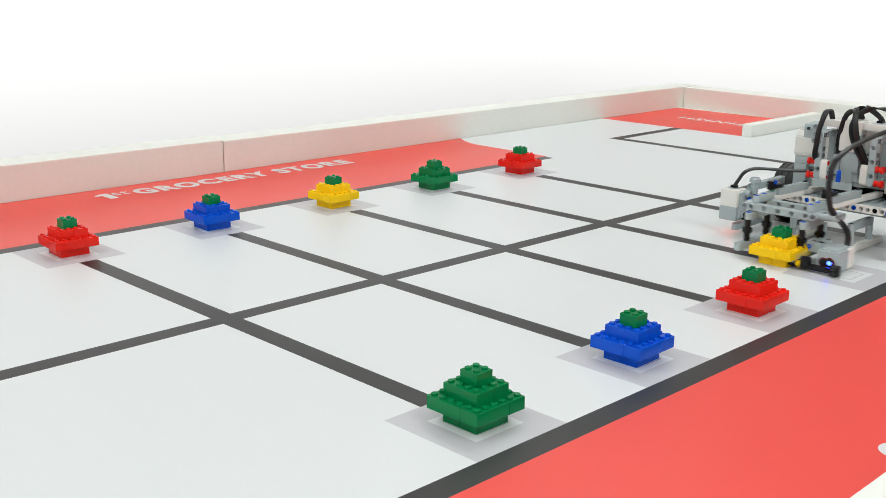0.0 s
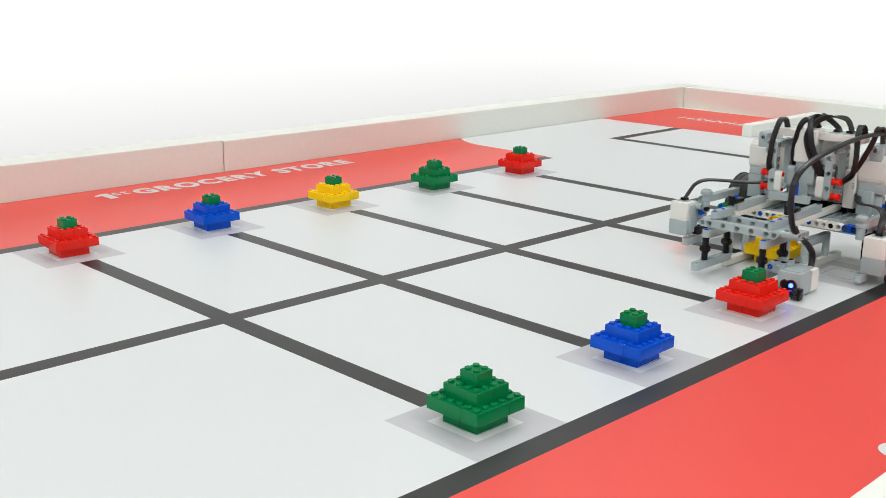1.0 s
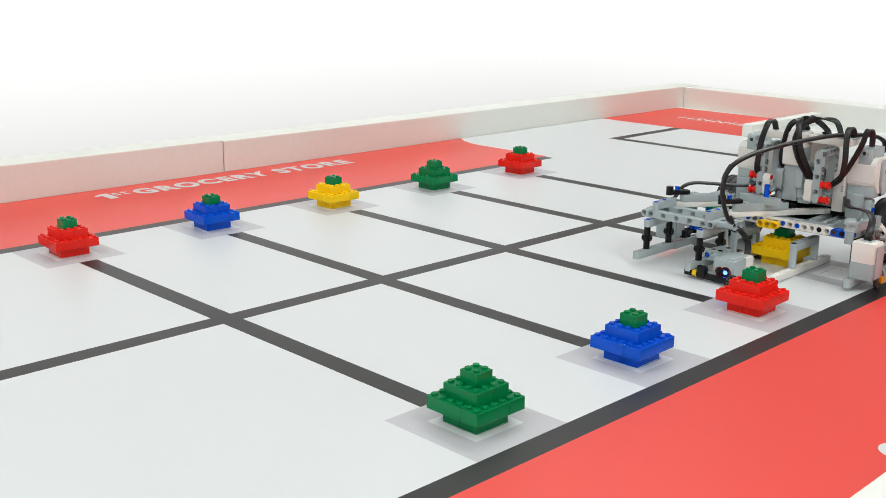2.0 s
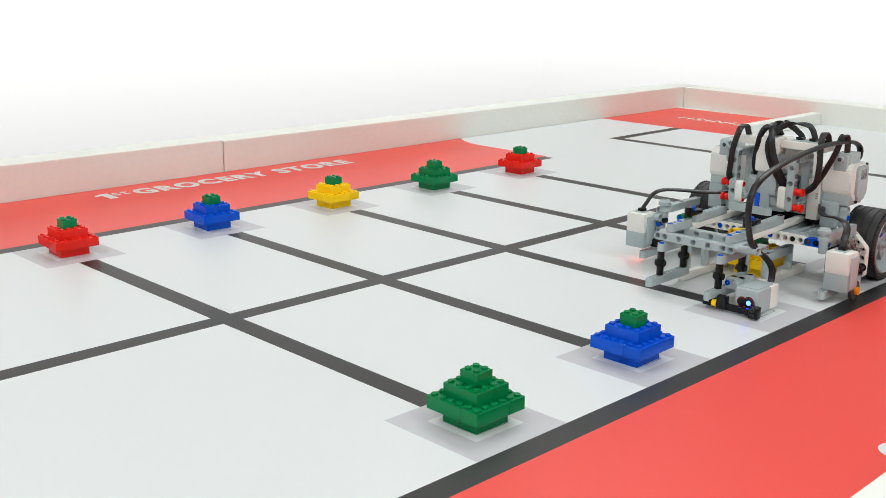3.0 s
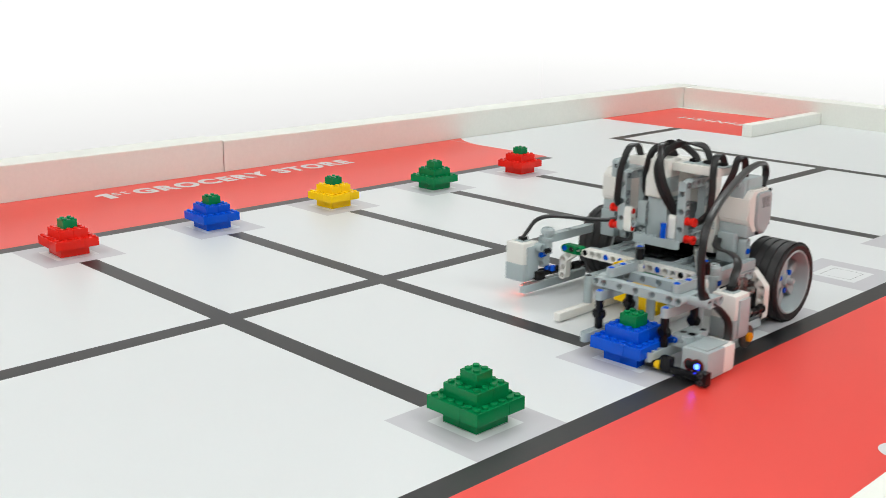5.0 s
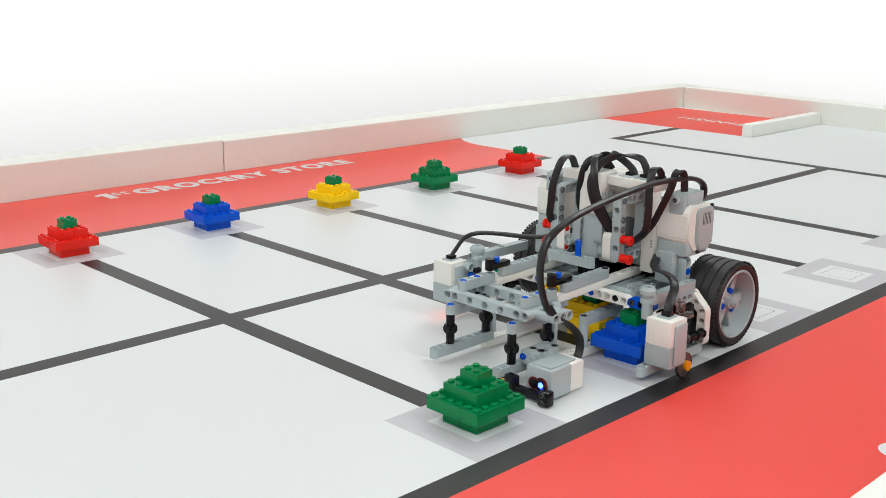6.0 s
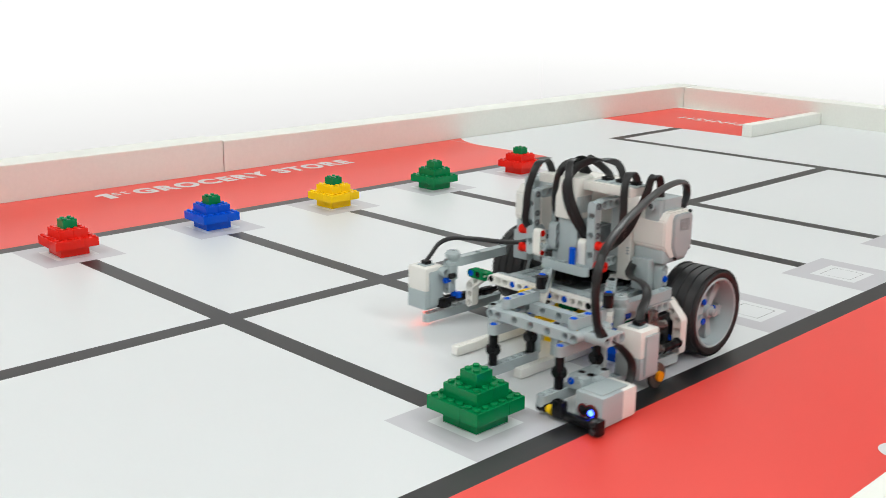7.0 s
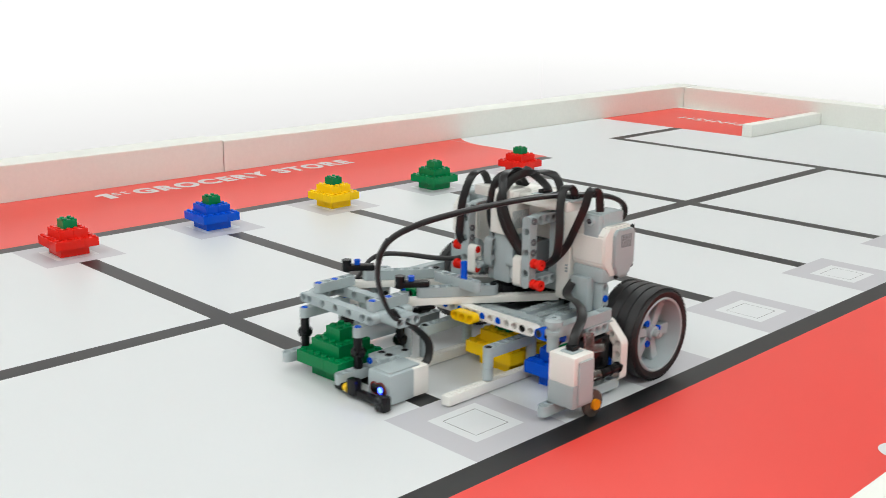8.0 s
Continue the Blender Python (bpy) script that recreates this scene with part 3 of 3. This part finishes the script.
def stepped_bush(x, y):
    col = bmesh.new()
    add_lathe(col, [(1.6, 42), (4.4, 42), (4.4, 54), (5.8, 54.5), (5.8, 57.5), (4.6, 58), (4.6, 61), (6.6, 61.6), (6.6, 65), (5.4, 66), (5.0, 67), (2.2, 67), (2.2, 64), (1.6, 64)], 26)
    part("bush", col, GREY, robot, "", Matrix.Translation((x * MM, y * MM, 0)))


def right_side():
    mat_sensor(40.7, -52, 12.2, -1)
    stepped_bush(58, -18.6)
    beam(robot, 8, (60, -20.7, 57.5), X, Z, holes=(0, 6, 7))
    beam(robot, 4, (92, -21.5, 49.4), X, Y)
    pin(robot, (64, -17, 47), X, BLACK, 5)
    beam(robot, 4, (68, -14, 48), X, Z)
    beam(robot, 3, (117.5, -22, 50), (0, -0.70, -0.72), X, WHITE, "bent_beam")
    beam(robot, 4, (117.5, -33.6, 37.6), (0, 0, -1), X, WHITE, "bent_beam")
    ax = bmesh.new()
    add_cyl(ax, (76, -36, 21), (116, -36, 21), 2.2)
    for k in range(3):
        add_cyl(ax, (84 + 10 * k, -36, 21), (91 + 10 * k, -36, 21), 3.6)
        add_cyl(ax, (91 + 10 * k, -36, 21), (92.4 + 10 * k, -36, 21), 4.2)
    part("axle", ax, BLACK, robot)
    cl = bmesh.new()
    add_cyl(cl, (74, -38, 40), (74, -38, 56), 3.6)
    add_cyl(cl, (74, -37, 44), (86, -41, 44), 3.0)
    add_cyl(cl, (72, -37, 25), (84, -41, 25), 3.0)
    part("connector", cl, CLEAR, robot, "clear plastic connector")
    body_of("inner_block", [((84, -28, 14), (112, -10, 44), 1.0)], robot, BLACK)
    wheel_bm = bmesh.new()
    add_lathe(wheel_bm, [(3.2, -2), (8.2, -2), (9.8, -1.4), (9.8, 1.4), (8.2, 2), (3.2, 2)], 28)
    cw = part("caster", wheel_bm, SMOKE, robot, "small smoky clear wheel with an orange hub", Matrix.Translation((66 * MM, -49 * MM, 9.9 * MM)) @ pose(0, 0, 0, 90))
    hb = bmesh.new()
    add_cyl(hb, (0, 0, -3.4), (0, 0, 4.6), 3.9)
    part("hub", hb, ORANGE, cw)
    cab = cable_bm([(52, -40, 50), (57, -39, 60), (67, -36, 68), (76, -28, 72), (86, -15, 72), (95, -2, 70), (102, 6, 71), (112, 11, 73), (122, 16, 74)], 7.0, 2.2, (0.7, -0.7, 0))
    part("cable", cab, CABLE, robot, "flat black sensor cable")


def left_side():
    mat_sensor(32.5, 167, 15.6, -1, True)
    stepped_bush(57, 159)
    beam(robot, 8, (62, 157, 57.5), X, Z, holes=(3, 7))
    beam(robot, 4, (57, 163, 32), Z, X, GREY)
    beam(robot, 2, (50, 163, 48), X, Y, GREY)
    pin(robot, (52.6, 161, 41), X, BLUE, 6)
    pin(robot, (52.6, 155, 46), X, BLACK, 6)
    beam(robot, 3, (70, 134, 47), (0, 0.8, -0.6), X, WHITE, "bent_beam")
    beam(robot, 3, (70, 147, 37), (0, 0.05, -1), X, WHITE, "bent_beam")
    ax = bmesh.new()
    add_cyl(ax, (52, 166, 22), (112, 158, 22), 2.4)
    for k in range(4):
        add_cyl(ax, (54 + 14 * k, 165.6 - 1.8 * k, 22), (64 + 14 * k, 164.4 - 1.8 * k, 22), 4.0)
    part("axle", ax, BLACK, robot)
    body_of("connector", [((46, 160, 16), (58, 168, 25), 1.6)], robot, BLACK)
    for y in (156, 163):
        pin(robot, (62, y, 27), Z, BLUE, 5)
    cab = cable_bm([(42, 178, 55), (47, 176, 62), (54, 172, 72), (64, 165, 76), (76, 150, 76), (84, 130, 76), (94, 114, 77), (108, 108, 80)], 5.4, 2.6, (0.5, 0.8, 0.3))
    part("cable", cab, CABLE, robot, "black sensor cable")


def top_cables():
    loops = [
        [(100, 104, 84), (86, 102, 98), (85, 101, 111), (86, 100, 127), (92, 98, 144), (100, 98, 149), (108, 98, 147), (114, 98, 137)],
        [(104, 42, 88), (96, 45, 96), (90, 50, 110), (86, 55, 126), (86, 58, 141), (92, 62, 152), (102, 65, 154), (112, 68, 147), (122, 70, 138)],
        [(108, 83, 100), (100, 82, 112), (95, 78, 128), (95, 76, 139), (98, 74, 147), (105, 71, 151), (114, 68, 149), (122, 66, 140)],
        [(98, 47, 92), (90, 57, 112), (89, 63, 129), (92, 63, 140), (99, 58, 150), (108, 48, 155), (116, 36, 154), (118, 31, 149), (118, 27, 139)],
        [(96, 64, 142), (104, 65, 152), (110, 58, 155), (116, 51, 150), (120, 44, 143), (120, 41, 138)],
        [(104, 28, 86), (100, 23, 89), (98, 14, 98), (97, 11, 116), (98, 12, 135), (102, 13, 146), (108, 13, 149), (113, 12, 145), (115, 12, 139)],
        [(100, 30, 86), (104, 25, 89), (112, 17, 101), (112, 8, 118), (114, 2, 134), (116, 0, 145), (120, -2, 147), (124, -3, 143), (126, -3, 130)],
    ]
    for pts in loops:
        part("cable", cable_bm(pts, 6.2, 2.2, (0.7, -0.7, 0)), CABLE, robot, "flat black looped motor cable")


chassis()
tall_frame()
gear_motor()
controller()
drive_motor(-12, 18, -1)
drive_motor(146, 116, 1)
right_side()
left_side()
top_cables()

# the gripper that slides across the front; its origin is the middle between its two legs
GRIP_HOLES = (0, 1, 3, 5, 7, 9, 10)
gripper = part("gripper", beam_bm(11, GRIP_HOLES), GREY, robot, "grey sliding gripper frame with two legs and a colour sensor")
gripper.data.transform(Matrix.Translation((-18.75 * MM, -39 * MM, 57 * MM)) @ turn_to(Y, X))


def ribbed_tube():
    bm = bmesh.new()
    add_lathe(bm, [(1.4, 18)] + [(3.4 - 0.5 * (k % 2), 18 + 1.6 * k) for k in range(17)] + [(1.4, 44)], 18)
    return bm


def build_gripper():
    g = gripper
    beam(g, 11, (13.25, -39, 57), Y, X, holes=GRIP_HOLES)
    for y in (-39, 41):
        beam(g, 3, (-10.75, y, 57), X, Y)
    tube = bmesh.new()
    add_cyl(tube, (-11, -43, 57), (-11, -54, 57), 3.7, seg=18)
    add_cyl(tube, (5, -43, 57), (5, -54, 57), 3.7, seg=18)
    part("tube", tube, GREY, g)
    beam(g, 3, (-12.6, -57.6, 58), X, Y)
    for y in (-32, 32):
        beam(g, 6, (-28, y, 48), X, Z, holes=(0, 5))
        beam(g, 9, (-45.5, y, 16), X, Z)
        beam(g, 5, (-14, y, 65), X, Z)
        for x in (-28, 14):
            col = bmesh.new()
            add_cyl(col, (x, y, 20), (x, y, 44), 3.5, seg=18)
            add_cyl(col, (x, y, 29), (x, y, 35), 4.4, seg=18)
            add_cyl(col, (x - 4.8, y, 32), (x + 4.8, y, 32), 3.2)
            add_cyl(col, (x, y - 4.8, 32), (x, y + 4.8, 32), 3.2)
            part("column", col, BLACK, g, "black axle column")
            pin(g, (x, y, 48.9), Z, BLUE, 7)
        for x in (-14, 2):
            pin(g, (x, y, 65.8), Z, BLUE, 7)
    # ribbed grey axle tube at the rear outer leg
    for y in (-32, 32):
        part("axle_tube", ribbed_tube(), GREY, g, "", Matrix.Translation((22 * MM, y * MM, 0)))
    # the fruit sensor at the outer leg
    sy, sx, sz = -79.5, -39, 6.5
    shell = body_of("fruit_sensor", [((sx, sy, sz), (sx + 24, sy + 24, sz + 22.5), 2.0)], g, GREY, "colour sensor facing ahead, grey front and white rear")
    body_of("rear_shell", [((sx + 23, sy + 0.1, sz + 0.1), (sx + 39, sy + 23.9, sz + 22.4), 2.4)], shell, WHITE)
    body_of("top_plate", [((sx + 3, sy + 3, sz + 22), (sx + 32, sy + 21, sz + 23.8), 0.8)], shell, GREY)
    lens = sz + 10
    ring = bmesh.new()
    add_cyl(ring, (sx - 0.6, sy + 9, lens), (sx + 1, sy + 9, lens), 5.8, seg=22)
    add_cyl(ring, (sx - 0.6, sy + 16, lens), (sx + 1, sy + 16, lens), 4.8, seg=22)
    part("lens", ring, LENS, shell, "dark red lens")
    inner = bmesh.new()
    add_cyl(inner, (sx - 0.9, sy + 9.6, lens), (sx + 1, sy + 9.6, lens), 4.6, seg=20)
    add_cyl(inner, (sx - 0.9, sy + 16, lens), (sx + 1, sy + 16, lens), 3.6, seg=20)
    part("lens_core", inner, BLACK, shell)
    led = bmesh.new()
    add_cyl(led, (sx - 1.4, sy + 9, lens), (sx + 0.2, sy + 9, lens), 2.2)
    part("led", led, BLUE_LED, shell, "glowing blue lamp")
    # brackets round the sensor
    body_of("bracket", [((-22, -54, 20), (6, -36, 23.5), 0.8)], g, GREY)
    for y in (-38, -46):
        beam(g, 4, (-18, y, 25.5), X, Z, holes=(1, 3))
    beam(g, 2, (-10, -54, 25.5), Y, Z)
    pin(g, (-20.6, -46, 25.5), X, GREY, 5, 3.0, "axle_end")
    for x, y in ((-10, -46), (6, -46), (-10, -38)):
        pin(g, (x, y, 26.8), Z, BLACK, 5.5)
    pin(g, (-20.6, -38, 25.5), X, BLUE, 4)
    low = body_of("lower_beam", [((-48, -37, 8), (-30, -28, 14), 1.4), ((-47, -82, 7), (-41.4, -38, 13), 1.4), ((-50, -85, 5.8), (-42, -75.5, 17), 1.6), ((-48, -52, 7), (-41, -42, 20), 1.8)], g, BLACK)
    # dark discs for the shade in two holes
    for z in (8.6, 14.2):
        pin(low, (-50, -80, z), X, DARKGREY, 0.8, 2.2, "hole")
    cone = bmesh.new()
    add_cyl(cone, (-44.5, -42, 11), (-44.5, -37, 11), 4.2, 3.0)
    part("bush", cone, YELLOW, g, "small yellow bush")
    part("cable", cable_bm([(-17, -57, 68), (-9, -58, 58), (4, -60, 50), (14, -63, 38), (13, -64, 26), (4, -65, 19)], 6.4, 3.2, (0.5, -0.8, 0)), CABLE, g)


build_gripper()


def link_arm():
    """One of the two swinging links; its rear pivot at the origin, the front end along -x."""
    bm = bmesh.new()
    add_box(bm, (-LINK - 4, -3.8, -10.2), (4, 3.8, -4.2), 1.0)
    ob = part("link", bm, WHITE, robot, "white and grey swinging link of the gripper")
    body_of("ridge_strip", [((-LINK + 66 + 4 * k, -2.6, -4.4), (-LINK + 68 + 4 * k, 2.6, -3.6), 0.2) for k in range(11)], ob, WHITE)
    beam(ob, 8, (-LINK + 8, 0, 0), X, Z)
    pin(ob, (-LINK + 64, 0, 1), Z, BLACK, 8)
    body_of("pivot", [((-LINK - 9, -4, 4.2), (-LINK + 14, 4, 9.2), 1.6), ((-LINK - 10, -3.6, 4.2), (-LINK - 4, 3.6, 8), 1.0)], ob, BLACK, "black pivot block")
    post = bmesh.new()
    add_cyl(post, (-LINK - 8.6, 0, 4), (-LINK - 8.6, 0, 13.4), 3.9, seg=20)
    part("post", post, BLACK, ob)
    pin(ob, (-LINK, 0, 9.6), Z, BLUE, 7)
    return ob


link_right, link_left = link_arm(), link_arm()
crank_bm = bmesh.new()
add_cyl(crank_bm, (0, 0, 2), (0, 0, 17), 2.6)
crank = part("crank", crank_bm, BLUE, robot, "blue axle on a grey crank beam")
beam(crank, 6, (0, -13, 0), Y, Z)

# the long cable's arch swings with the gripper; its drop turns on the gripper's outer end
cable_drop = part("cable", cable_bm([(-2, 0, 55), (-6, 0, 49), (-9.5, 0, 38), (-10, 0, 26), (-6.5, 0, 12), (-1, 0, 0), (6, 0, -7)], 6.4, 3.6, (0, 1, 0)), CABLE, gripper, "black cable dropping into the gripper")
long_cable = part("cable", cable_bm([(2, 0, -4), (12, 0, 3), (9, 0, 13), (-10, 0, 19), (-54, 0, 20), (-98, 0, 15), (-136, 0, 8), (-158, 0, 1), (-170, 0, -6), (-176, 0, -14), (-178, 0, -20)], 6.6, 4.0, (0, 1, 0), 72),
                  CABLE, robot, "thick black cable arching to the gripper")


# ---- what moves ----
ROBOT_X = [(0.0, 586.1), (0.1, 585.8), (0.2, 585.5), (0.3, 583.1), (0.4, 570.7), (0.5, 554.2), (0.6, 539.4), (0.7, 526.7), (0.8, 513.0), (0.9, 497.2), (1.0, 480.4),
           (1.1, 471.0), (1.2, 466.7), (1.3, 463.3), (1.4, 462.5), (1.7, 462.6), (2.0, 455.2), (2.3, 434.1), (2.6, 414.1), (2.8, 404.4), (2.9, 400.1), (3.0, 398.8),
           (3.1, 393.1), (3.2, 384.4), (3.3, 372.6), (3.4, 354.8), (3.5, 336.9), (3.6, 323.3), (3.7, 309.7), (3.8, 299.0), (3.9, 290.5), (4.0, 282.9), (4.1, 279.9),
           (4.2, 278.9), (4.5, 278.2), (4.6, 269.6), (4.7, 255.7), (4.85, 232.5), (5.0, 205.9), (5.2, 169.0), (5.4, 134.1), (5.55, 116), (5.7, 108.6), (5.8, 107.2),
           (5.9, 108.2), (6.0, 109.3), (6.1, 109.8), (6.2, 108), (6.3, 105), (6.4, 101.5), (6.5, 92.5), (6.6, 94), (6.7, 93.8), (6.8, 93.5), (6.9, 92.5),
           (7.0, 78.1), (7.1, 64.6), (7.2, 51.5), (7.3, 45), (7.4, 42), (7.5, 39.9), (7.6, 37.3), (7.7, 33.3), (7.8, 25.2), (7.9, 13.1), (8.0, -0.1)]
ROBOT_TURN = [(0.0, 0.3), (0.5, 1.2), (1.0, 0.8), (1.5, 0.6), (3.0, 1.3), (3.5, 1.2), (4.0, 0.2), (4.5, -0.2), (5.0, 0.2), (5.8, 1.1), (6.0, 1.2), (6.3, 1.2), (6.5, 0.9), (6.8, 1.2), (6.9, 0.9), (7.0, -0.3), (8.0, 0.0)]
YELLOW_BACK = [(0.0, 90), (4.7, 90), (5.8, 101), (8.0, 101)]
ROBOT_SIDE = [(0.0, 0.9), (4.7, 0.9), (6.0, 0.0), (8.0, 0.0)]
ARM_TURN = [(0.0, 4), (0.1, -2), (0.2, -2), (1.2, -2), (1.3, 8), (1.4, 29), (1.5, 35), (1.8, 35), (2.05, 34), (2.15, 5), (2.25, -28), (2.35, -35), (2.6, -35), (2.7, -34), (2.75, -28), (2.8, -16), (2.85, -3),
            (2.9, -2), (3.0, -2), (3.95, -2), (4.0, -3), (4.1, -15), (4.2, -33), (4.3, -35), (5.6, -35), (5.7, -34), (5.75, -23), (5.8, -7), (5.85, 3), (5.9, -2), (6.0, -2), (6.3, -3), (6.4, -5), (6.45, -13),
            (6.5, -28), (6.55, -33), (6.6, -35), (6.7, -35), (7.1, -35), (7.2, -33), (7.3, -12), (7.4, 21), (7.5, 33), (7.6, 35), (8.0, 35)]


def between(rows, t):
    for (a, u), (b, v) in zip(rows, rows[1:]):
        if t <= b:
            return u + (v - u) * max(0.0, t - a) / (b - a)
    return rows[-1][1]


def motions():
    steps = sorted({t for t, _ in ROBOT_X} | {t for t, _ in ARM_TURN})
    middle = Matrix.Translation((0.13, 0.066, 0))
    walk(robot, [(t, pose(x * MM, between(ROBOT_SIDE, t) * MM, 0) @ middle @ pose(0, 0, 0, 0, 0, between(ROBOT_TURN, t)) @ middle.inverted()) for t, x in ROBOT_X])
    for ob, y, turn in ((wheel_right, -WHEEL_OUT, 90), (wheel_left, 134 + WHEEL_OUT, -90)):
        walk(ob, [(t, pose(AXLE_X * MM, y * MM, WHEEL_R * MM) @ Matrix.Rotation((x - ROBOT_X[0][1]) / WHEEL_R, 4, "Y") @ pose(0, 0, 0, turn)) for t, x in ROBOT_X])
    arm, swing_r, swing_l, wire, drop = [], [], [], [], []
    for t, a in ARM_TURN:
        c, s = math.cos(radians(a)), math.sin(radians(a))
        gx, gy = ARM_REST - 24 + LINK * (1 - c), ROBOT_MID + LINK * s
        arm.append((t, pose(gx * MM, gy * MM, -5 * MM)))
        for rows, y in ((swing_r, -32), (swing_l, 32)):
            rows.append((t, pose((ARM_REST + LINK + 1.5) * MM, (ROBOT_MID + y) * MM, 62.4 * MM, 0, 0, -a)))
        foot = Vector((gx - 17, gy - 57))
        back = (Vector((152, -4)) - foot).normalized()
        lean = math.degrees(math.atan2(back.y, back.x))
        drop.append((t, pose(-17 * MM, -57 * MM, 66 * MM, 0, 0, lean)))
        root = foot + 168.5 * back
        wire.append((t, pose(root.x * MM, root.y * MM, 121 * MM, 0, 0, lean)))
    walk(gripper, arm)
    walk(link_right, swing_r)
    walk(link_left, swing_l)
    walk(long_cable, wire)
    walk(cable_drop, drop)
    walk(crank, [(t, pose((76 - 8 * a / 35) * MM, (64.5 + 15 * a / 35) * MM, 69 * MM)) for t, a in ARM_TURN])
    # the fruits: still until the gripper or the robot's back stop moves them
    walk(yellow_fruit, [(0.0, pose(0.541, 0.067, 0)), (0.1, pose(0.540, 0.072, 0)), (0.2, pose(0.540, 0.072, 0)), (1.2, pose(0.540, 0.072, 0))]
         + [(t, pose((x + between(YELLOW_BACK, t)) * MM, 0.066 - 0.0004 * (between(YELLOW_BACK, t) - 90), 0)) for t, x in ROBOT_X if t >= 1.3])
    walk(blue_fruit, [(0.0, pose(0.182, 0.001, 0, 0, 0, 1)), (5.0, pose(0.182, 0.001, 0, 0, 0, 1)), (6.2, pose(0.186, 0.004, 0, 0, 0, 2))]
         + [(t, pose((min(x, 84) + 102) * MM, 0.001, 0, 0, 0, 2)) for t, x in ROBOT_X if t >= 6.5])
    walk(red_fruit, [(0.0, pose(0.3684, 0.0011, 0)), (2.05, pose(0.3684, 0.0011, 0)), (2.12, pose(0.366, -0.02, 0, 0, 0, -6)), (2.2, pose(0.362, -0.075, 0, 0, 0, -16)),
                     (2.3, pose(0.362, -0.135, 0, 0, 0, -25)), (2.45, pose(0.366, -0.19, 0, 0, 0, -32)), (2.6, pose(0.368, -0.215, 0, 0, 0, -36)), (8.0, pose(0.368, -0.215, 0, 0, 0, -36))])
    walk(green_fruit, [(0.0, pose(0.0005, 0.0006, 0, 0, 0, 0.35)), (7.15, pose(0.0005, 0.0006, 0, 0, 0, 0.35)), (7.2, pose(0.0, 0.003, 0, 0, 0, 0)), (7.3, pose(-0.010, 0.045, 0, 0, 0, 4)),
                       (7.4, pose(-0.008, 0.106, 0, 0, 0, 12)), (7.5, pose(-0.004, 0.136, 0, 0, 0, 18)), (7.6, pose(-0.003, 0.140, 0, 0, 0, 16)), (7.8, pose(-0.004, 0.137, 0, 0, 0, 8)),
                       (8.0, pose(-0.009, 0.135, 0, 0, 0, 2))])


motions()
